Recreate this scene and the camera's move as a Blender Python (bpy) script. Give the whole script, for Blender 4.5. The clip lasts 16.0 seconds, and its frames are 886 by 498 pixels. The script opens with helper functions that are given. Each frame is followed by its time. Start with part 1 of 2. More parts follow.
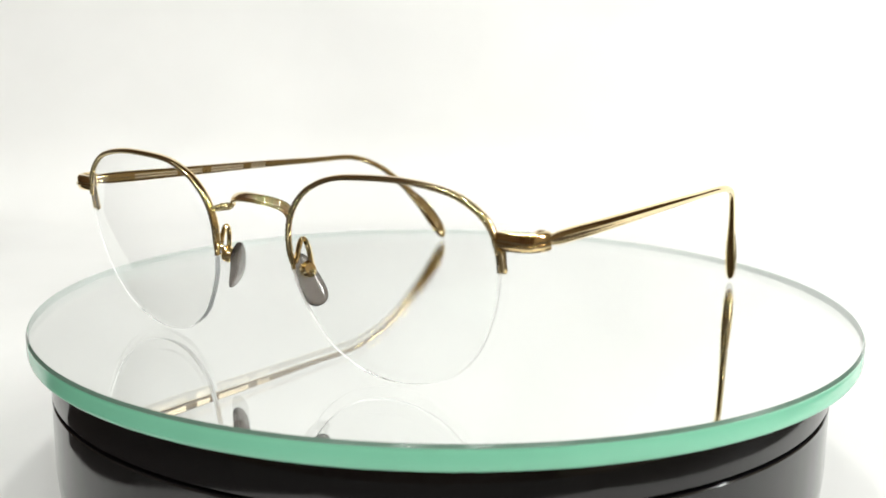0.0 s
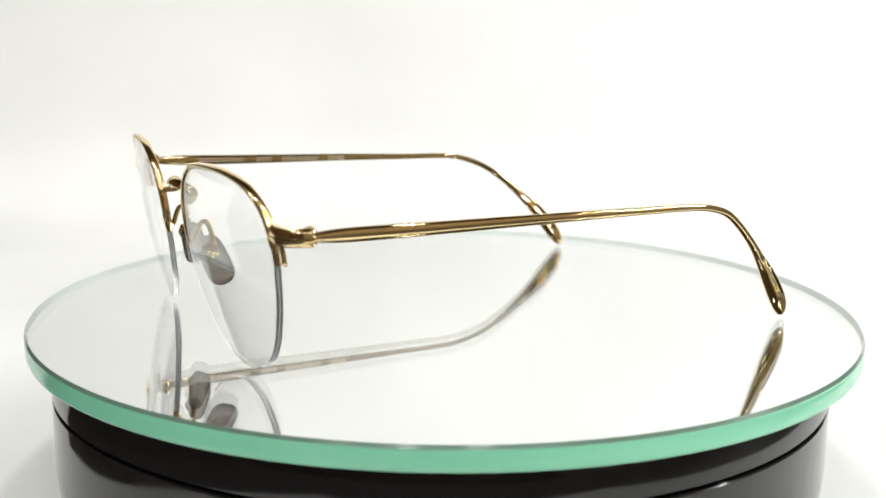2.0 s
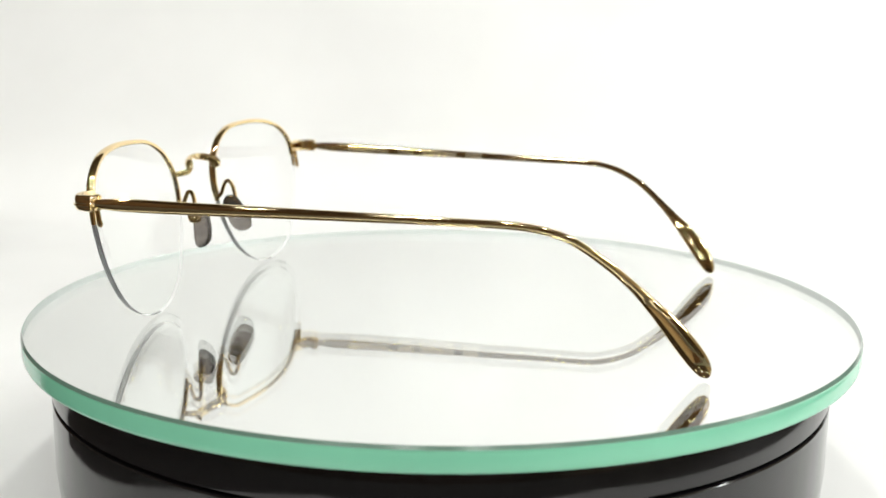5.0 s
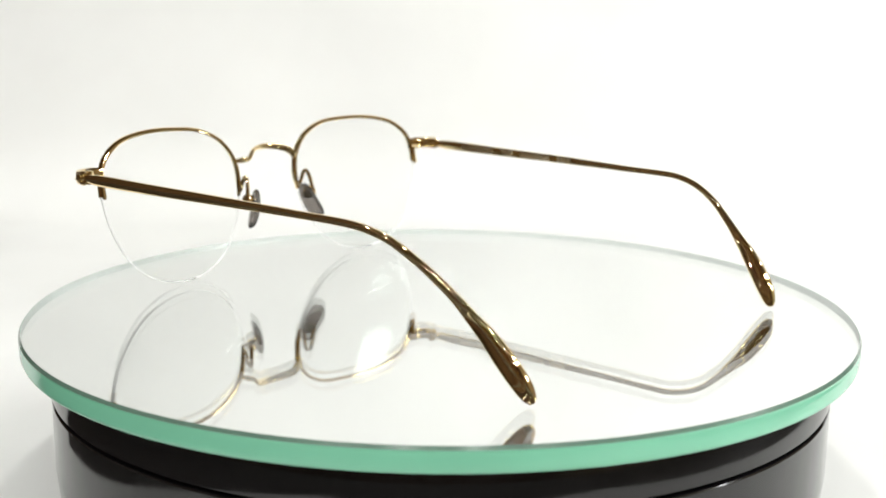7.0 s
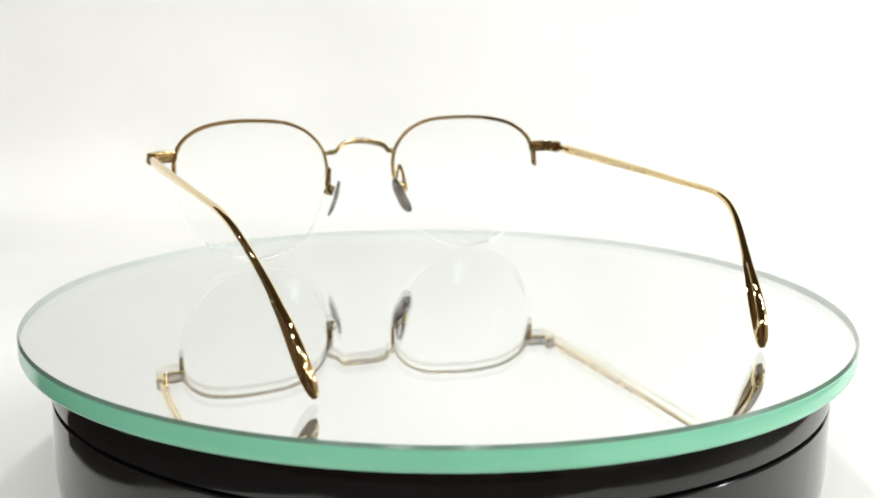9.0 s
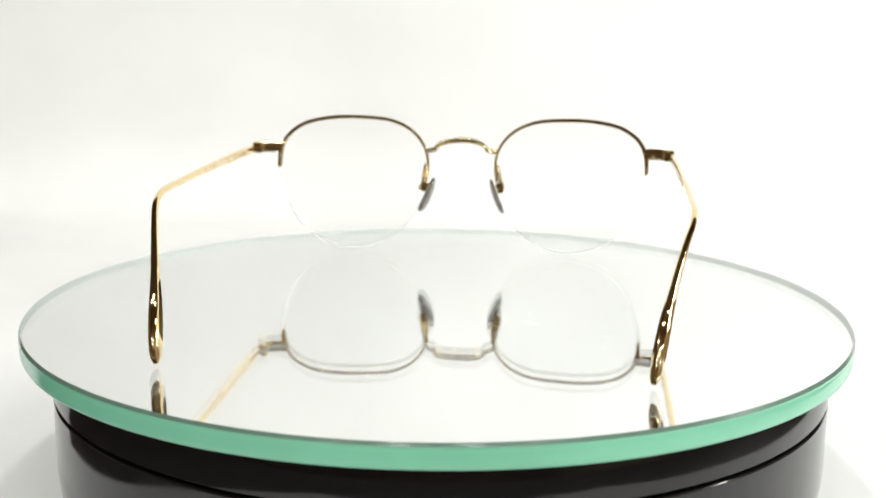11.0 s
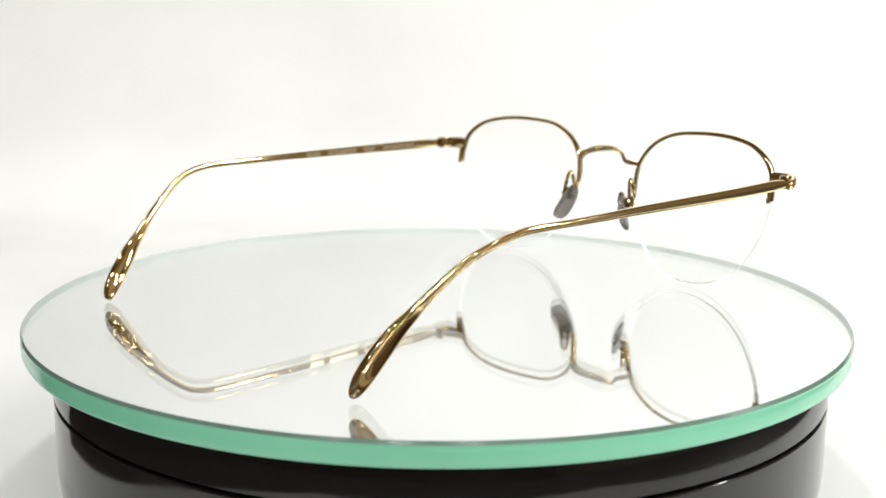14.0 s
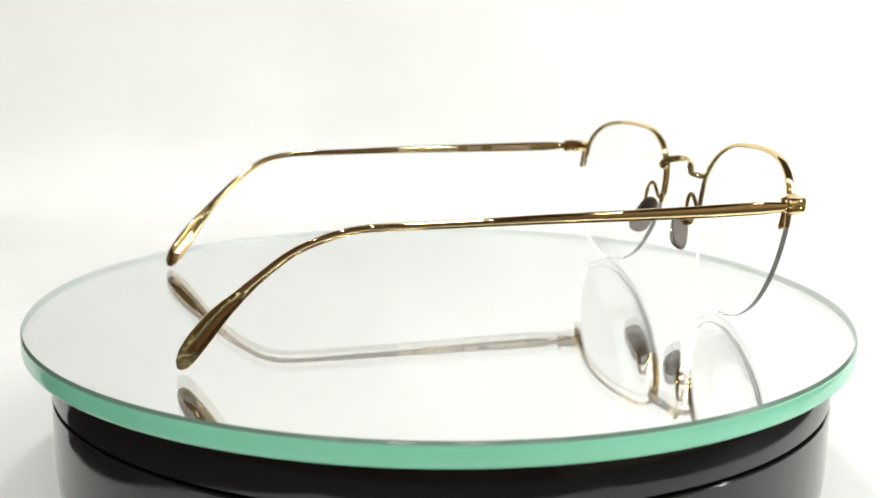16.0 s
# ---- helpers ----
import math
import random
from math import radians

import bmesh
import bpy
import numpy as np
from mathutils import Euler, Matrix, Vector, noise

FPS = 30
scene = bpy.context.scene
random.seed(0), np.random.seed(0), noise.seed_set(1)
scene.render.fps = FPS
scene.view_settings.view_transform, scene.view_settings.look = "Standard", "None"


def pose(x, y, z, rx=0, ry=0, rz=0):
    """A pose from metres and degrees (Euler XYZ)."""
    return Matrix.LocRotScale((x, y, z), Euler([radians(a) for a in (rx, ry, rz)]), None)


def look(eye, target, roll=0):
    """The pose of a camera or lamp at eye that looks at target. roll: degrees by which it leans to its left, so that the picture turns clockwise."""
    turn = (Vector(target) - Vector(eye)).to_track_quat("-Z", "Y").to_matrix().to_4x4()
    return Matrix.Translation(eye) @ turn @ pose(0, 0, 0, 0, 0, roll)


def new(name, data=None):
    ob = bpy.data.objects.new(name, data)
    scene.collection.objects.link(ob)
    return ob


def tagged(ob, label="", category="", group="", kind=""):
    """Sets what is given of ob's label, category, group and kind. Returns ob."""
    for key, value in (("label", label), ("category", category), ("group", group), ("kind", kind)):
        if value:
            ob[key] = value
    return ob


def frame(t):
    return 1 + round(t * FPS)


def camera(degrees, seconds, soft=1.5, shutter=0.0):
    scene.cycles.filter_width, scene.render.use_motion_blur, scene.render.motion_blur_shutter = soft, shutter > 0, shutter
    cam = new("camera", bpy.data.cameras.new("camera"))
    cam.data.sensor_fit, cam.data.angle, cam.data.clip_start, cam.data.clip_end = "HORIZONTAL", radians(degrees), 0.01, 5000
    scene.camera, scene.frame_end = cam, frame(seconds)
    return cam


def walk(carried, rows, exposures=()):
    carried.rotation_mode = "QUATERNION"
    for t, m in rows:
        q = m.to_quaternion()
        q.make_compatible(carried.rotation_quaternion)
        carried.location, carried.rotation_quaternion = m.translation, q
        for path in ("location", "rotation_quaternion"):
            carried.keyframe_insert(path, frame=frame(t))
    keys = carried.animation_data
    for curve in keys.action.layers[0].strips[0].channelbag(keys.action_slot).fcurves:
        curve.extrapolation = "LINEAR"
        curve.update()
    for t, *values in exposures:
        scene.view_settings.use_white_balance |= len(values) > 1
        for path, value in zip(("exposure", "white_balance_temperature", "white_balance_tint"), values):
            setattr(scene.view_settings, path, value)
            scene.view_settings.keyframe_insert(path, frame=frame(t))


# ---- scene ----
# The lens and a camera on a fixed stand in front of the turntable.
TOP = 0.050                       # height of the mirror's upper face over the table
cam = camera(44.5375, 16.0, soft=1.6)


def stand(back, pitch, yaw):
    """The camera on its stand: millimetres drawn back, and its tilt and turn."""
    p, w = radians(11.2249 + pitch), radians(0.0472 + yaw)
    way = Vector((math.sin(w) * math.cos(p), math.cos(w) * math.cos(p), -math.sin(p)))
    eye = Vector((0.0, -0.267944, 0.066009 + TOP)) - way * back / 1000
    return look(eye, eye + way, 0.578)


FIRST, SECOND, THIRD, FOURTH = stand(0, 0, 0), stand(-0.365, 0.008, -0.017), stand(0.785, 0.031, -0.006), stand(-0.457, 0.059, -0.024)
walk(cam, [(0.0, FIRST), (4.2, FIRST), (6.3, SECOND), (9.2, SECOND), (11.3, THIRD), (14.1, THIRD), (14.4, FOURTH), (16.0, FOURTH)])
cam.data.dof.use_dof = True
cam.data.dof.focus_distance = 0.235
cam.data.dof.aperture_fstop = 22.0


# ---- world and light ----
world = bpy.data.worlds.new("dim_room_air")
scene.world = world
world.use_nodes = True
world.node_tree.nodes["Background"].inputs[0].default_value = (0.85, 0.92, 1.0, 1)
world.node_tree.nodes["Background"].inputs[1].default_value = 0.12


def area_lamp(name, eye, target, sx, sy, watts, colour=(0.978, 0.995, 0.975)):
    data = bpy.data.lights.new(name, "AREA")
    data.shape, data.size, data.size_y, data.energy, data.color = "RECTANGLE", sx, sy, watts, colour
    ob = new(name, data)
    ob.matrix_world = look(eye, target)
    return ob


# two lit bars and a square panel on one stand beside the sweep
BARS = [((0.70, -0.08, 0.588), 0.18, 0.010, 0.95), ((0.705, -0.08, 0.555), 0.18, 0.010, 0.95), ((0.73, -0.11, 0.385), 0.10, 0.11, 1.5)]
AIMED = (-0.15, 0.40, 0.34)
for spot, wide, high, watts in BARS:
    area_lamp("stand_light", spot, AIMED, wide, high, watts)
scene.view_settings.exposure = 0.35


# ---- materials ----
def material(name, colour, rough=0.5, metal=0.0, **more):
    m = bpy.data.materials.new(name)
    m.use_nodes = True
    b = m.node_tree.nodes["Principled BSDF"]
    b.inputs["Base Color"].default_value = (*colour, 1)
    b.inputs["Roughness"].default_value = rough
    b.inputs["Metallic"].default_value = metal
    for key, value in more.items():
        b.inputs[key.replace("_", " ")].default_value = value
    return m


def grain(m, scale, low, high, socket="Roughness", detail=4.0, bump=0.0, distance=0.0005, coarse=0.0):
    """Noise at one scale into a socket, a second one into the relief."""
    nt = m.node_tree
    b = nt.nodes["Principled BSDF"]
    co = nt.nodes.new("ShaderNodeTexCoord")
    n = nt.nodes.new("ShaderNodeTexNoise")
    n.inputs["Scale"].default_value, n.inputs["Detail"].default_value = scale, detail
    r = nt.nodes.new("ShaderNodeMapRange")
    r.inputs["From Min"].default_value, r.inputs["From Max"].default_value = 0.3, 0.7
    r.inputs["To Min"].default_value, r.inputs["To Max"].default_value = low, high
    nt.links.new(co.outputs["Object"], n.inputs["Vector"])
    nt.links.new(n.outputs["Fac"], r.inputs["Value"])
    if socket == "Base Color":
        mix = nt.nodes.new("ShaderNodeMix")
        mix.data_type, mix.blend_type = "RGBA", "MULTIPLY"
        mix.inputs["Factor"].default_value = 1.0
        mix.inputs["A"].default_value = b.inputs["Base Color"].default_value
        nt.links.new(r.outputs["Result"], mix.inputs["B"])
        nt.links.new(mix.outputs["Result"], b.inputs["Base Color"])
    else:
        nt.links.new(r.outputs["Result"], b.inputs[socket])
    if bump:
        n2 = nt.nodes.new("ShaderNodeTexNoise")
        n2.inputs["Scale"].default_value, n2.inputs["Detail"].default_value = coarse or scale * 4, 3.0
        bp = nt.nodes.new("ShaderNodeBump")
        bp.inputs["Strength"].default_value, bp.inputs["Distance"].default_value = bump, distance
        nt.links.new(co.outputs["Object"], n2.inputs["Vector"])
        nt.links.new(n2.outputs["Fac"], bp.inputs["Height"])
        nt.links.new(bp.outputs["Normal"], b.inputs["Normal"])
    return m


GOLD = grain(material("polished_gold", (0.94, 0.73, 0.39), 0.04, 1.0), 900, 0.015, 0.05, bump=0.07, distance=0.0004, coarse=260)
ENGRAVED = grain(material("engraved_gold", (0.80, 0.64, 0.35), 0.15, 1.0), 1500, 0.08, 0.2, bump=0.35, distance=0.0002, coarse=2500)
SILVER = grain(material("silvering", (0.98, 0.993, 0.988), 0.0, 1.0), 30, 0.0, 0.012)
PAD = grain(material("smoky_silicone", (0.26, 0.235, 0.22), 0.05, 0.0, Transmission_Weight=0.92, IOR=1.5), 500, 0.01, 0.06, bump=0.25, distance=0.0004, coarse=420)
NYLON = grain(material("clear_nylon", (0.95, 0.95, 0.95), 0.3, 0.0, Transmission_Weight=0.88, IOR=1.06), 800, 0.1, 0.25)
LENS = material("coated_lens", (0.982, 0.993, 0.986), 0.0, 0.0, Transmission_Weight=1.0, IOR=1.28, Specular_Tint=(0.72, 1.0, 0.84, 1))
FROST = grain(material("ground_lens_edge", (0.93, 0.93, 0.93), 0.6, 0.0, Transmission_Weight=0.9, IOR=1.05), 700, 0.5, 0.7)
PLATE = material("float_glass", (0.99, 1.0, 0.995), 0.0, 0.0, Transmission_Weight=1.0, IOR=1.5)
EDGE = grain(material("green_glass_edge", (0.25, 0.68, 0.46), 0.2, 0.0, Coat_Weight=0.3), 60, 0.97, 1.03, "Base Color")
ARRIS = grain(material("ground_arris", (0.13, 0.22, 0.17), 0.16), 400, 0.9, 1.05, "Base Color")
BLACK = grain(material("black_gloss_plastic", (0.010, 0.0095, 0.010), 0.08, 0.0, IOR=1.5), 160, 0.05, 0.12, bump=0.02, distance=0.0003)
RUBBER = grain(material("black_rubber", (0.02, 0.02, 0.02), 0.7), 600, 0.6, 0.8)
PAPER = grain(material("white_paper", (0.86, 0.86, 0.85), 0.85), 7, 0.93, 1.03, "Base Color", bump=0.05, distance=0.001, coarse=60)
PALE = grain(material("pale_glass_edge", (0.27, 0.31, 0.29), 0.4), 200, 0.94, 1.03, "Base Color")
DARK = grain(material("dark_laminate", (0.022, 0.017, 0.014), 0.5), 40, 0.7, 1.2, "Base Color")
# unseen room: dark brown tones set the darks that the gold reflects
ROOM = grain(material("unseen_room_tone", (0.125, 0.076, 0.044), 0.8), 3, 0.9, 1.1, "Base Color")
# one wall kept paler, to put a brighter reflection into the temples
BRIGHT_SIDE = grain(material("bright_side_tone", (0.44, 0.35, 0.24), 0.8), 3, 0.9, 1.08, "Base Color")
CEIL = grain(material("unseen_ceiling_tone", (0.16, 0.12, 0.085), 0.85), 4, 0.92, 1.06, "Base Color")
ALLOY = grain(material("aluminium", (0.6, 0.6, 0.6), 0.35, 1.0), 300, 0.25, 0.45)
INK = material("grey_print", (0.74, 0.62, 0.42), 0.3, 0.95)
CHIP = material("led_chip", (1, 1, 1), 0.5)
CHIP.node_tree.nodes["Principled BSDF"].inputs["Emission Color"].default_value = (0.978, 0.99, 0.95, 1)
CHIP.node_tree.nodes["Principled BSDF"].inputs["Emission Strength"].default_value = 205.0


# ---- builders ----
def part(name, bm, mat, parent=None, label="", smooth=True, flip=False):
    me = bpy.data.meshes.new(name)
    if flip:
        bmesh.ops.reverse_faces(bm, faces=bm.faces)
    else:
        bmesh.ops.recalc_face_normals(bm, faces=bm.faces)
    for e in bm.edges:
        if len(e.link_faces) == 2 and e.calc_face_angle() > radians(32):
            e.smooth = False
    bm.to_mesh(me)
    bm.free()
    me.materials.append(mat)
    if smooth:
        me.shade_smooth()
    ob = new(name, me)
    if parent:
        ob.parent = parent
    if label:
        ob["label"] = label
    return ob


def spline(pts, n):
    """Points along a smooth open curve through pts (any number of values a row)."""
    p = np.array(pts, float)
    d = np.concatenate([[0], np.cumsum(np.linalg.norm(np.diff(p[:, :3], axis=0), axis=1) ** 0.5)])
    out = []
    for s in np.linspace(0, d[-1], n):
        i = min(max(int(np.searchsorted(d, s)) - 1, 0), len(p) - 2)
        h = d[i + 1] - d[i]
        u = (s - d[i]) / h
        m0 = (p[i + 1] - p[max(i - 1, 0)]) / (d[i + 1] - d[max(i - 1, 0)]) * h
        j = min(i + 2, len(p) - 1)
        m1 = (p[j] - p[i]) / (d[j] - d[i]) * h
        out.append((2 * u**3 - 3 * u**2 + 1) * p[i] + (u**3 - 2 * u**2 + u) * m0 + (3 * u**2 - 2 * u**3) * p[i + 1] + (u**3 - u**2) * m1)
    return np.array(out)


def sweep(bm, path, side, seg=14, power=2.0, closed=False, dish=0.0):
    """A bar along path rows (x, y, z, a, b): a is its half width along side, b across it. power over 2 squares it off."""
    n = len(path)
    rings = []
    for i in range(n):
        a, b = path[i], path[(i + 1) % n] if closed or i + 1 < n else path[i]
        c = path[i - 1] if closed or i > 0 else path[i]
        tan = Vector(b[:3] - c[:3]).normalized()
        sd = Vector(side[i] if hasattr(side, "__len__") and len(side) == n and n != 3 else side)
        u = (sd - tan * sd.dot(tan)).normalized()
        v = tan.cross(u)
        ring = []
        for k in range(seg):
            w = 2 * math.pi * k / seg
            cx, cy = math.cos(w), math.sin(w)
            cx, cy = math.copysign(abs(cx) ** (2 / power), cx), math.copysign(abs(cy) ** (2 / power), cy)
            ring.append(bm.verts.new(Vector(a[:3]) + u * cx * a[3] + v * cy * a[4]))
        rings.append(ring)
    for i in range(n if closed else n - 1):
        r, q = rings[i], rings[(i + 1) % n]
        for k in range(seg):
            bm.faces.new((r[k], r[(k + 1) % seg], q[(k + 1) % seg], q[k]))
    if not closed:
        bm.faces.new(rings[0][::-1])
        bm.faces.new(rings[-1])
    return rings


def lathe(bm, profile, seg=128, centre=(0, 0), mats=None):
    """Rings of (radius, height); a radius of 0 closes to a point."""
    rows = []
    for r, z in profile:
        if r == 0:
            rows.append([bm.verts.new((*centre, z))])
        else:
            rows.append([bm.verts.new((centre[0] + r * math.cos(2 * math.pi * k / seg), centre[1] + r * math.sin(2 * math.pi * k / seg), z)) for k in range(seg)])
    for i, (a, b) in enumerate(zip(rows, rows[1:])):
        for k in range(seg):
            j = (k + 1) % seg
            f = ([a[0], b[j], b[k]] if len(a) == 1 else [a[k], a[j], b[0]] if len(b) == 1 else [a[k], a[j], b[j], b[k]])
            face = bm.faces.new(f)
            if mats:
                face.material_index = mats[i]


def box(bm, x0, x1, y0, y1, z0, z1, bevel=0.0):
    made = bmesh.ops.create_cube(bm, size=1.0, matrix=Matrix.LocRotScale(((x0 + x1) / 2, (y0 + y1) / 2, (z0 + z1) / 2), None, (x1 - x0, y1 - y0, z1 - z0)))
    if bevel:
        edges = {e for v in made["verts"] for e in v.link_edges}
        bmesh.ops.bevel(bm, geom=list(edges), offset=bevel, segments=2, affect="EDGES", profile=0.5)


def thing(name, label, category, m=None, **more):
    ob = new(name)
    if m:
        ob.matrix_world = m
    return tagged(ob, label, category, **more)


# ---- the place ----
def room():
    """A white paper sweep on a table in a dim, added room with ceiling downlights."""
    bm = bmesh.new()
    prof = [(-0.50, 0.0), (0.385, 0.0)]
    prof += [(0.385 + 0.055 * math.sin(q), 0.055 - 0.055 * math.cos(q)) for q in np.linspace(0.1, math.pi / 2, 16)]
    # upper sheet tilted back to catch more light, which brightens the mirror
    prof += [(0.441, 0.09), (0.4455, 0.14), (0.455, 0.19), (0.469, 0.24), (0.489, 0.30), (0.514, 0.37), (0.60, 0.60), (0.66, 0.76)]
    # the sheet's cut front edge: short on one side, where the bare table shows
    cut = [(-0.50, 0.16), (-0.34, 0.12), (-0.22, 0.04), (-0.165, 0.018), (-0.150, 0.008), (-0.140, 0.0), (-0.133, -0.045), (-0.128, -0.085), (-0.118, -0.115), (-0.104, -0.15),
           (-0.086, -0.195), (0.0, -0.205), (0.13, -0.20), (0.19, -0.10), (0.23, 0.05), (0.34, 0.14), (0.64, 0.18)]
    rows = [[bm.verts.new((x, max(y, front) if i == 0 else y, z)) for i, (y, z) in enumerate(prof)] for x, front in cut]
    for p, q in zip(rows, rows[1:]):
        for i in range(len(prof) - 1):
            bm.faces.new((p[i], q[i], q[i + 1], p[i + 1]))
    tagged(part("backdrop", bm, PAPER), "seamless white paper sweep curving up behind the turntable", "backdrop", kind="structure")
    bm = bmesh.new()
    box(bm, -0.9, 0.9, -0.55, 0.7, -0.034, -0.004, 0.003)
    tagged(part("table", bm, DARK), "dark brown laminate table under the paper sweep", "table", kind="structure")
    for x in (-0.85, 0.85):
        for y in (-0.50, 0.65):
            bm = bmesh.new()
            box(bm, x - 0.025, x + 0.025, y - 0.025, y + 0.025, -0.754, -0.034, 0.003)
            part("leg", bm, DARK, bpy.data.objects["table"])
    # added walls, ceiling and floor, out of view, for the gold to reflect
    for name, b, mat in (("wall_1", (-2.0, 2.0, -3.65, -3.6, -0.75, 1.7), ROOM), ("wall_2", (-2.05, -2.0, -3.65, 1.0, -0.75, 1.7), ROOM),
                         ("wall_3", (2.0, 2.05, -3.65, 1.0, -0.75, 1.7), BRIGHT_SIDE), ("wall_4", (-2.0, 2.0, 0.95, 1.0, -0.75, 1.7), ROOM),
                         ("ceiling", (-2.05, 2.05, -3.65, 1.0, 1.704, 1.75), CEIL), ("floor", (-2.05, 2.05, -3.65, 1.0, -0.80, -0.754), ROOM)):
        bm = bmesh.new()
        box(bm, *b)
        tagged(part(name, bm, mat, smooth=False), "unseen room surface added round the table, toned for reflections in the gold", "room", kind="structure")


def lamp_stand():
    """Two bar lamps and a square panel on a stand beside the sweep."""
    s = thing("lamp_stand", "slim metal stand with two lit bars and a square panel", "lamp")
    for n, (spot, wide, high, _) in enumerate(BARS):
        bm = bmesh.new()
        box(bm, -wide / 2 - 0.008, wide / 2 + 0.008, -high / 2 - 0.003, high / 2 + 0.003, 0.003, 0.018, 0.002)
        bmesh.ops.transform(bm, matrix=look(spot, AIMED), verts=bm.verts)
        part("bar_housing" if n < 2 else "panel_housing", bm, ALLOY, s)
    bm = bmesh.new()
    lathe(bm, [(0, -0.004), (0.05, -0.004), (0.05, 0.004), (0.008, 0.008), (0.006, 0.66), (0, 0.66)], 20, (0.768, -0.082))
    part("pole", bm, ALLOY, s)
    for spot, *_ in BARS:
        bm = bmesh.new()
        sweep(bm, np.array([(spot[0] + q, spot[1] + (-0.082 - spot[1]) * q / (0.768 - spot[0]), spot[2] + 0.004, 0.004, 0.004) for q in np.linspace(0.012, 0.768 - spot[0], 4)]), (0, 0, 1), 10)
        part("bracket", bm, ALLOY, s)


def downlight(x, y):
    d = thing("downlight", "small round white ceiling downlight, switched on", "downlight", pose(x, y, 1.703), group="ceiling downlights")
    bm = bmesh.new()
    lathe(bm, [(0.050, -0.003), (0.066, -0.006), (0.070, -0.002), (0.070, 0.0)], 24)
    part("ring", bm, ALLOY, d)
    bm = bmesh.new()
    lathe(bm, [(0, -0.007), (0.034, -0.006), (0.050, -0.003)], 20)
    part("bulb", bm, CHIP, d)


def turntable():
    t = thing("turntable", "round gloss black plastic display turntable on white paper", "turntable")
    bm = bmesh.new()
    lathe(bm, [(0, 0.0015), (0.0875, 0.0015), (0.0885, 0.0022), (0.0888, 0.0045), (0.0892, 0.0052), (0.0912, 0.0062), (0.0930, 0.0090), (0.0941, 0.0130), (0.0945, 0.0180), (0.0945, 0.0338), (0.0943, 0.0341), (0.0930, 0.0341), (0, 0.0341)])
    part("body", bm, BLACK, t)
    bm = bmesh.new()
    lathe(bm, [(0, 0.0350), (0.0930, 0.0350), (0.0943, 0.0350), (0.0945, 0.0352), (0.0945, 0.0440), (0.0941, 0.0447), (0.0933, 0.0449), (0, 0.0449)])
    plate = part("top_plate", bm, BLACK, t)
    for k in range(4):
        a = math.pi / 4 + k * math.pi / 2
        bm = bmesh.new()
        lathe(bm, [(0, 0), (0.008, 0), (0.008, 0.0017), (0, 0.0017)], 20, (0.07 * math.cos(a), 0.07 * math.sin(a)))
        part("foot", bm, RUBBER, t, "black rubber foot")
    return t, plate


def mirror():
    d = thing("glass_mirror", "round glass mirror plate with green polished edge on a turntable", "mirror")
    c = (0.00074, -0.00070)
    z0, z1, R = TOP - 0.0049, TOP, 0.100
    bm = bmesh.new()
    lathe(bm, [(0, z1), (R - 0.0004, z1)], 192, c)
    part("plate", bm, PLATE, d, "clear float glass face", flip=True).visible_shadow = False
    bm = bmesh.new()
    lathe(bm, [(R - 0.0004, z1), (R, z1 - 0.0007)], 192, c)
    part("arris", bm, ARRIS, d, "ground bevel round the rim")
    bm = bmesh.new()
    mid, half = (z1 - 0.0007 + z0) / 2, (z1 - 0.0007 - z0) / 2
    bow = [(R - 0.0003 * (k / 6) ** 6, mid - half * k / 6) for k in range(-6, 7)]
    bow[0] = (R, z1 - 0.0007)
    lathe(bm, bow, 192, c)
    part("edge", bm, EDGE, d, "bright green polished glass edge")
    bm = bmesh.new()
    lathe(bm, [(R - 0.0005, z0 + 0.0001), (R - 0.0005, z1 - 0.0001)], 192, c)
    part("inner_edge", bm, PALE, d, "pale inner face of the glass edge")
    bm = bmesh.new()
    lathe(bm, [(0, z0 + 0.0001), (R - 0.0005, z0 + 0.0001)], 192, c)
    part("silvering", bm, SILVER, d, "silvered underside")
    return d


# ---- the eyeglasses: x across, y towards the temples' ends, z up; metres ----
INNER, OUTER = 0.0110, 0.0562
RIM = [(11.0, 20.4), (10.6, 23.0), (10.5, 26.0), (10.9, 29.0), (11.8, 31.5), (13.5, 34.1), (16.2, 36.6), (19.8, 38.5), (24.0, 39.7), (30.0, 40.2),
       (37.0, 40.3), (42.7, 39.8), (47.7, 38.7), (51.0, 37.1), (53.8, 34.8), (55.4, 32.2), (56.2, 29.0), (56.4, 25.2)]
LOW = [(56.4, 25.2), (55.3, 19.0), (53.3, 13.4), (50.5, 8.6), (46.5, 4.6), (40.5, 1.6), (33.0, 0.35), (26.0, 1.4), (20.5, 4.2), (17.0, 7.3), (13.9, 12.0), (11.8, 16.5), (11.0, 20.4)]


def front_y(h, z):
    """Depth of the curved lens surface at half width h and height z."""
    u = (h - INNER) / (OUTER - INNER)
    r2 = (h - (INNER + OUTER) / 2) ** 2 + (z - 0.021) ** 2
    return -0.0044 + 0.0046 * u - (0.00228 - r2 / 0.26) + 0.16 * (0.030 - z)


def outline(pts, n, side):
    rows = spline([(h / 1000, z / 1000, 0) for h, z in pts], n)
    return [(side * h, front_y(h, z), z) for h, z, _ in rows]


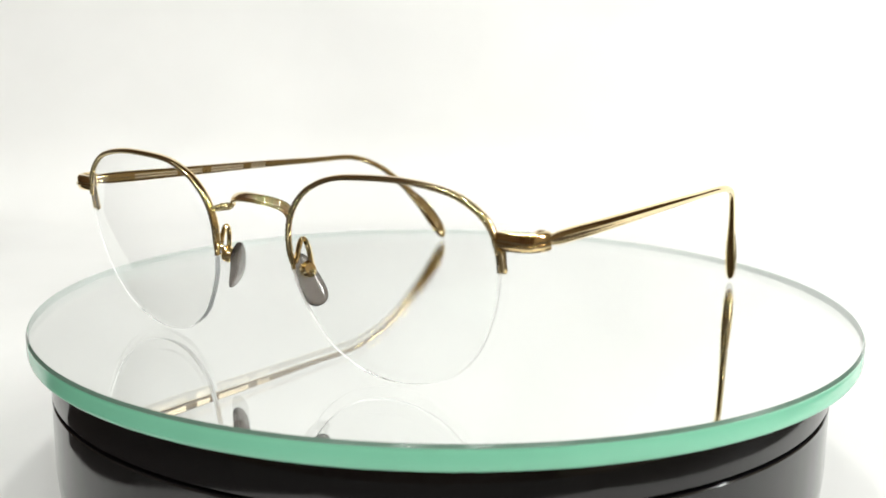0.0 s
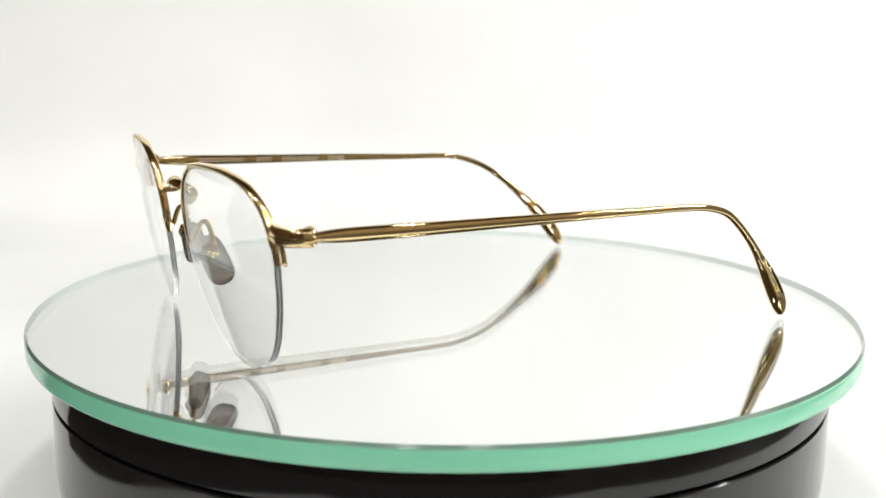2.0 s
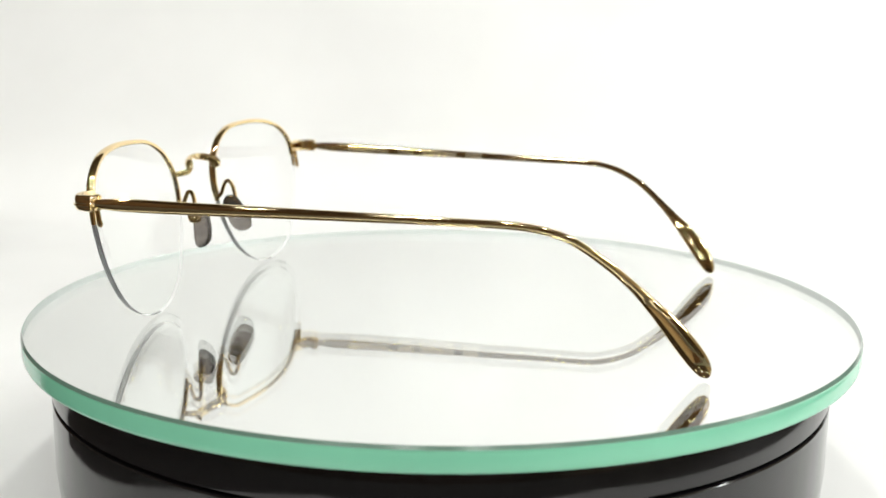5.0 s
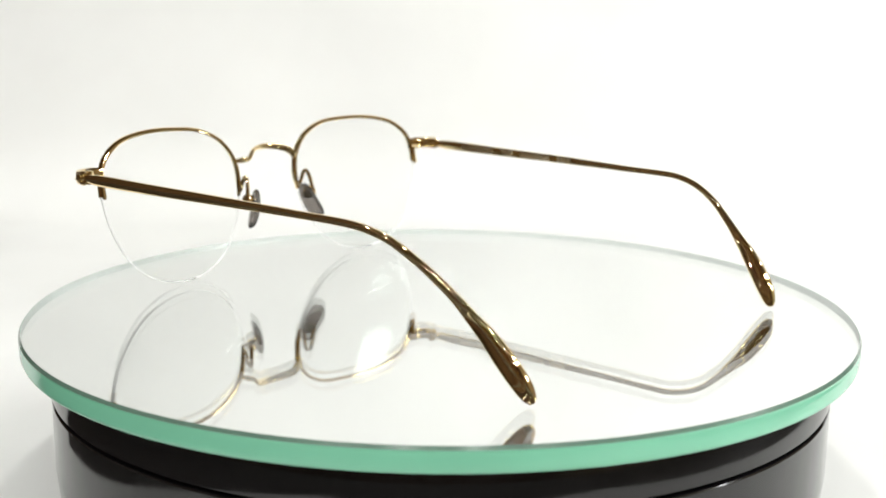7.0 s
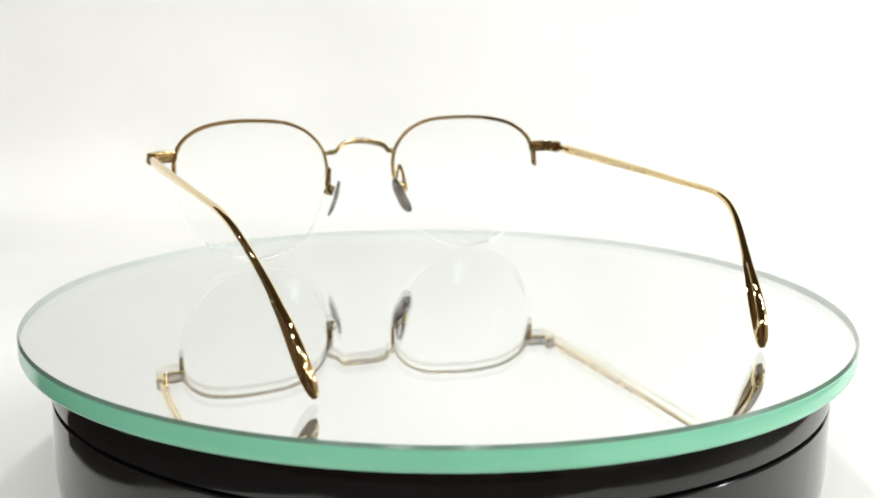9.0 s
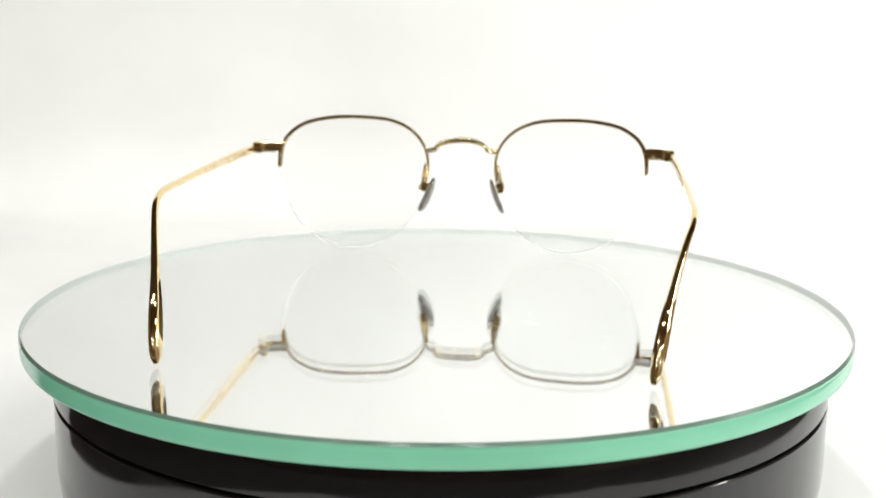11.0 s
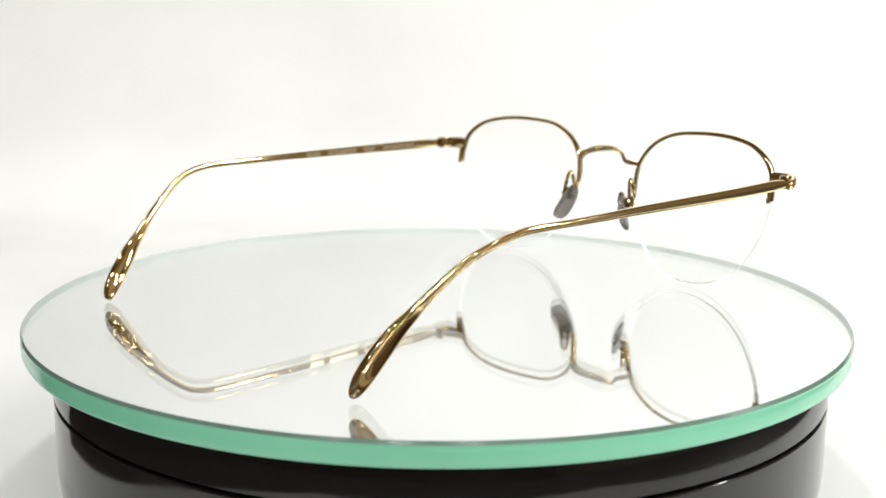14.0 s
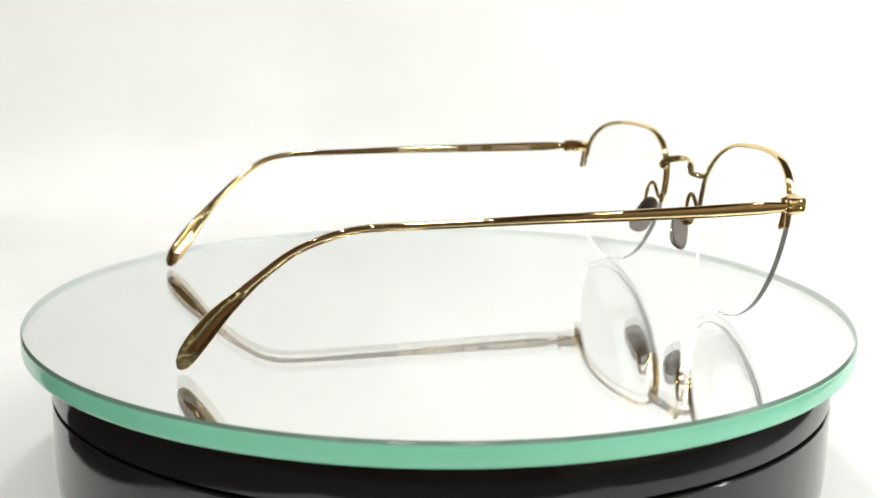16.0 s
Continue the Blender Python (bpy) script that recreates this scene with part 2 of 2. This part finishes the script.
def rim(g, side):
    pts = outline(RIM, 60, side)
    path = np.array([(x, y, z, 0.00088, 0.00048 + 0.00014 * min(1.0, k / 40)) for k, (x, y, z) in enumerate(pts)])
    path[:2, 3:] *= 0.8
    path[-8:, 3] *= np.linspace(0.95, 0.6, 8)
    bm = bmesh.new()
    sweep(bm, path, (0, 1, 0), 14, 2.6)
    r = part("rim", bm, GOLD, g, "thin polished gold half rim")
    bm = bmesh.new()
    path = spline([(x, y - 0.00082, z, 0.00014, 0.00030) for x, y, z in pts[3:-3]], 110)
    beads = path.copy()
    beads[::2, 3:] *= 1.6
    sweep(bm, beads, (0, 1, 0), 8)
    part("beading", bm, ENGRAVED, r, "finely engraved gold front line")
    # closing barrel under the endpiece
    bm = bmesh.new()
    sweep(bm, np.array([(side * 0.0563, 0.0014 + 0.16 * (0.030 - z), z, a, a) for z, a in ((0.0300, 0.00052), (0.0262, 0.00052), (0.0254, 0.00062), (0.0248, 0.0004))]), (0, 1, 0), 10)
    part("closing_block", bm, GOLD, r)
    return r


def lens(g, side):
    up = outline(RIM, 48, side)[1:-1]
    low = outline(LOW, 48, side)
    ring = up + low
    cx, cz = side * (INNER + OUTER) / 2, 0.021
    bm = bmesh.new()
    steps = (1.0, 0.994, 0.85, 0.65, 0.4, 0.15)
    faces = []
    for back in (0, 1):
        rows = []
        for s in steps:
            row = []
            for x, y, z in ring:
                X, Z = cx + (x - cx) * s, cz + (z - cz) * s
                row.append(bm.verts.new((X, front_y(abs(X), Z) + (0.00065 if back else -0.00065), Z)))
            rows.append(row)
        c = bm.verts.new((cx, front_y(abs(cx), cz) + (0.00065 if back else -0.00065), cz))
        n = len(ring)
        for i, (a, b) in enumerate(zip(rows, rows[1:])):
            for k in range(n):
                bm.faces.new((a[k], a[(k + 1) % n], b[(k + 1) % n], b[k])).material_index = 0
        for k in range(n):
            bm.faces.new((rows[-1][k], rows[-1][(k + 1) % n], c))
        faces.append(rows[0])
    n = len(ring)
    for k in range(n):
        bm.faces.new((faces[0][k], faces[0][(k + 1) % n], faces[1][(k + 1) % n], faces[1][k])).material_index = 1
    ob = part("lens", bm, LENS, g, "clear coated lens")
    ob.data.materials.append(FROST)
    ob.visible_shadow = False
    bm = bmesh.new()
    path = np.array([(x, y, z, 0.00017, 0.00010) for x, y, z in low])
    for k, p in enumerate(path):
        d = Vector((p[0] - cx, 0, p[2] - cz)).normalized() * 0.0001
        p[0] += d.x
        p[2] += d.z
    sweep(bm, path, (0, 1, 0), 8)
    cord = part("nylon_cord", bm, NYLON, ob, "clear nylon cord round the lens edge")
    cord.visible_shadow = False


def bridge(g):
    half = [(11.0, -5.6, 30.2, 0.55, 0.55), (9.6, -4.0, 30.4, 0.6, 0.55), (8.3, -3.0, 30.8, 0.65, 0.6), (7.5, -3.05, 31.7, 0.8, 0.6), (6.5, -3.7, 32.5, 0.95, 0.6),
            (5.0, -4.6, 33.05, 1.0, 0.6), (2.6, -5.6, 33.5, 1.05, 0.6), (0, -5.9, 33.65, 1.05, 0.6)]
    rows = half + [(-x, y, z, a, b) for x, y, z, a, b in half[-2::-1]]
    path = spline([(x / 1000, y / 1000 + 0.0014, z / 1000, a / 1000, w / 1000) for x, y, z, a, w in rows], 60)
    bm = bmesh.new()
    sweep(bm, path, (0, 0.75, 0.66), 16, 2.6)
    b = part("bridge", bm, GOLD, g, "arched gold saddle bridge")
    for low in (-1, 1):
        edge = path[8:-8].copy()
        edge[:, 1] += low * 0.0007
        edge[:, 2] += low * 0.0006
        edge[:, 3:] = 0.00022
        edge[::2, 3:] = 0.00034
        bm = bmesh.new()
        sweep(bm, edge, (0, 0.75, 0.66), 8)
        part("beading", bm, ENGRAVED, b, "rope-like engraved edge")
    for side in (-1, 1):
        bm = bmesh.new()
        for k, (x, w) in enumerate(((10.3, 0.75), (9.7, 0.85), (9.1, 0.75))):
            bmesh.ops.create_uvsphere(bm, u_segments=12, v_segments=8, radius=w / 1000, matrix=Matrix.Translation((side * x / 1000, (-3.4 + 0.75 * k) / 1000, (30.35 + 0.2 * k) / 1000)))
        part("bridge_knuckle", bm, ENGRAVED, b)


def nose_pad(g, side):
    arm_pts = [(10.9, -4.6, 21.6), (10.9, -3.6, 22.4), (10.8, -2.8, 24.2), (10.7, -1.9, 25.8), (10.7, -0.8, 25.9), (10.9, 0.1, 24.2), (11.2, 0.6, 21.6), (11.5, 0.8, 19.6)]
    out = 0.0015 if side < 0 else 0.0002      # one pad is bent further out
    path = spline([(side * (x / 1000 + out * k / 7), y / 1000 + 0.0016 - 0.0009 * k / 7, z / 1000, 0.00055, 0.00055) for k, (x, y, z) in enumerate(arm_pts)], 40)
    bm = bmesh.new()
    sweep(bm, path, (1, 0, 0.01), 10)
    a = part("pad_arm", bm, GOLD, g, "curled gold nose pad arm")
    m = Matrix.Translation((side * (0.0110 + out), 0.0017, 0.0176)) @ Euler((radians(21), radians(-18 * side), radians(-16 * side))).to_matrix().to_4x4()
    # gold box behind the pad
    bm = bmesh.new()
    lathe(bm, [(0, -0.0012), (0.0014, -0.0012), (0.0017, -0.0006), (0.0017, 0.0006), (0.0012, 0.0012), (0, 0.0013)], 16)
    bmesh.ops.create_uvsphere(bm, u_segments=12, v_segments=8, radius=0.0008, matrix=Matrix.Translation((0.0009, 0.0, 0.0010)))
    bmesh.ops.transform(bm, matrix=m @ Matrix.Translation((side * 0.0006, 0, 0.0022)) @ Euler((0, radians(90 * side), 0)).to_matrix().to_4x4(), verts=bm.verts)
    part("pad_box", bm, GOLD, a)
    # the pad: a soft flattened oval, fuller below
    bm = bmesh.new()
    bmesh.ops.create_uvsphere(bm, u_segments=28, v_segments=18, radius=1.0)
    for v in bm.verts:
        z = v.co.z
        wide = 2.85 + 0.3 * (-z)
        sq = (1 - abs(z) ** 3.2) ** (1 / 2.4) if abs(z) < 1 else 0.0
        r = math.hypot(v.co.x, v.co.y) or 1.0
        v.co = Vector((v.co.x / r * sq * 0.75 - side * 0.5 * (1 - z * z), v.co.y / r * sq * wide, z * 5.7)) * 0.001
    bmesh.ops.transform(bm, matrix=m @ Matrix.Translation((-side * 0.0012, 0.0003, 0.0)), verts=bm.verts)
    part("nose_pad", bm, PAD, g, "smoky grey silicone nose pad")


def endpiece(g, side):
    pts = [(55.4, -1.0, 31.0, 1.5, 0.7), (57.0, -1.2, 31.0, 1.7, 0.9), (59.6, -1.0, 31.0, 1.75, 1.0), (61.8, -0.2, 31.0, 1.7, 1.0), (62.8, 1.3, 31.0, 1.65, 1.0), (63.1, 3.6, 31.0, 1.55, 0.95)]
    path = spline([(side * x / 1000, y / 1000 + 0.0013, z / 1000, a / 1000, b / 1000) for x, y, z, a, b in pts], 24)
    bm = bmesh.new()
    sweep(bm, path, (0, 0, 1), 16, 3.2)
    e = part("endpiece", bm, GOLD, g, "stepped gold endpiece")
    bm = bmesh.new()
    lip = path.copy()
    lip[:, 2] -= 0.0004
    lip[:, 3] = 0.00028
    lip[:, 4] += 0.00032
    sweep(bm, lip, (0, 0, 1), 10, 2.4)
    part("ridge", bm, GOLD, e)
    # three rounded knuckles where the temple folds
    for dz in (-1.1, 0.0, 1.1):
        bm = bmesh.new()
        knuckle = [(62.2, 1.4, 0.35), (62.6, 2.2, 0.62), (63.0, 3.6, 0.70), (63.15, 5.0, 0.66), (63.2, 5.7, 0.30)]
        sweep(bm, spline([(side * x / 1000, y / 1000, (31.0 + dz) / 1000, r / 1000, r * 1.35 / 1000) for x, y, r in knuckle], 14), (0, 0, 1), 12)
        part("knuckle", bm, GOLD, e)
    # three barrels of the hinge on the inside, and its screw
    for k, z in enumerate((29.95, 31.0, 32.05)):
        bm = bmesh.new()
        z /= 1000
        lathe(bm, [(0, z - 0.00048), (0.0010, z - 0.00048), (0.0011, z - 0.0004), (0.0011, z + 0.0004), (0.0010, z + 0.00048), (0, z + 0.00048)], 16, (side * 0.0618, 0.0050))
        part("hinge_barrel", bm, GOLD, e)
    bm = bmesh.new()
    lathe(bm, [(0, 0.0324), (0.0007, 0.0324), (0.0007, 0.0327), (0.0005, 0.0328), (0, 0.0328)], 14, (side * 0.0618, 0.0050))
    part("screw", bm, ENGRAVED, e)


ALONG = [4.5, 6.0, 12, 30, 60, 80, 90, 96, 102, 108, 114, 118.0, 121.2, 124.4, 127.2, 128.7, 129.2]
ACROSS = [62.9, 62.9, 62.8, 62.5, 61.3, 60.3, 59.8, 59.3, 58.3, 56.4, 54.3, 52.9, 51.8, 50.8, 49.9, 49.3, 49.1]
HIGH = {1: [30.95, 30.95, 30.92, 30.85, 30.75, 30.55, 30.4, 29.9, 28.2, 24.3, 19.2, 15.0, 11.5, 7.5, 3.8, 1.4, 0.5],
        -1: [30.9, 30.88, 30.75, 30.3, 29.8, 29.3, 29.15, 28.75, 27.1, 24.0, 19.0, 15.1, 11.9, 8.0, 4.1, 1.5, 0.5]}
WIDE = [0.65, 0.95, 1.36, 1.27, 1.0, 0.82, 0.8, 0.8, 0.82, 0.85, 0.97, 1.34, 1.85, 2.15, 2.05, 1.4, 0.55]
THICK = [0.5, 0.65, 0.8, 0.8, 0.75, 0.7, 0.7, 0.7, 0.72, 0.75, 0.85, 1.05, 1.3, 1.45, 1.35, 0.95, 0.4]


def temple(g, side):
    path = spline([(side * x / 1000, y / 1000, z / 1000, w / 1000, k / 1000) for y, x, z, w, k in zip(ALONG, ACROSS, HIGH[side], WIDE, THICK)], 110)
    bm = bmesh.new()
    rings = sweep(bm, path, [Vector((0, 0.6, 0.8)) for _ in path], 36, 2.3)
    for ring, row in zip(rings, path):
        y = row[1] * 1000
        dish = max(0.0, min(1.0, (y - 116) / 3)) * max(0.0, min(1.0, (127.8 - y) / 2))
        for k, v in enumerate(ring):
            # a hollow beside the spine on each face of the paddle
            c, d = math.cos(2 * math.pi * k / len(ring)), v.co.x - row[0]
            hollow = max(0.0, 1 - ((c - 0.22) / 0.55) ** 2) * 0.62 * row[4] * dish
            v.co.x -= math.copysign(min(hollow, abs(d) * 0.9), d)
    t = part("temple", bm, GOLD, g, "slender gold temple arm with a paddle tip")
    return t


def print_bars(g, side, t):
    """Small worn print on the inside of a temple."""
    for k, (y0, y1) in enumerate(((17, 30), (33.5, 38), (41, 52), (55, 60))):
        bm = bmesh.new()
        for row in (0.35, -0.35):
            a, b = [(np.interp(y, ALONG, ACROSS) - 0.83) / 1000 for y in (y0, y1)]
            za, zb = [(np.interp(y, ALONG, HIGH[side]) + row) / 1000 for y in (y0, y1)]
            vs = [bm.verts.new(c) for c in ((side * a, y0 / 1000, za - 0.0002), (side * b, y1 / 1000, zb - 0.0002), (side * b, y1 / 1000, zb + 0.0002), (side * a, y0 / 1000, za + 0.0002))]
            ws = [bm.verts.new(v.co + Vector((side * 0.0003, 0, 0))) for v in vs]
            bm.faces.new(vs)
            bm.faces.new(ws[::-1])
            for i in range(4):
                bm.faces.new((vs[i], ws[i], ws[(i + 1) % 4], vs[(i + 1) % 4]))
        part("print", bm, INK, t, "small worn grey print", smooth=False)


def eyeglasses():
    g = thing("eyeglasses", "gold wire half-rim eyeglasses with clear lenses on a mirror plate", "eyeglasses")
    for side in (1, -1):
        lens(g, side)
        rim(g, side)
        endpiece(g, side)
        nose_pad(g, side)
        print_bars(g, side, temple(g, side))
    bridge(g)
    return g


room()
lamp_stand()
for lamp_x in (-1.2, -0.4, 0.4, 1.2):
    for lamp_y in (-2.4, -1.4, -0.4):
        downlight(lamp_x, lamp_y)
TABLE, TURNING_PLATE = turntable()
MIRROR = mirror()
GLASSES = eyeglasses()
RESTING = Matrix.Translation((-0.05659, -0.02733, TOP + 0.0002)) @ pose(0, 0, 0, 0, 0, -65.384)


def angle(t):
    return 29.4272 - 13.67174 * t - 0.33249 * t * (t - 16) / 64


def motions():
    times = [0.5 * k for k in range(33)]
    walk(TURNING_PLATE, [(t, pose(0, 0, 0, 0, 0, angle(t))) for t in times])
    walk(MIRROR, [(t, pose(0, 0, 0, 0, 0, angle(t))) for t in times])
    walk(GLASSES, [(t, pose(0, 0, 0, 0, 0, angle(t)) @ RESTING) for t in times])


motions()
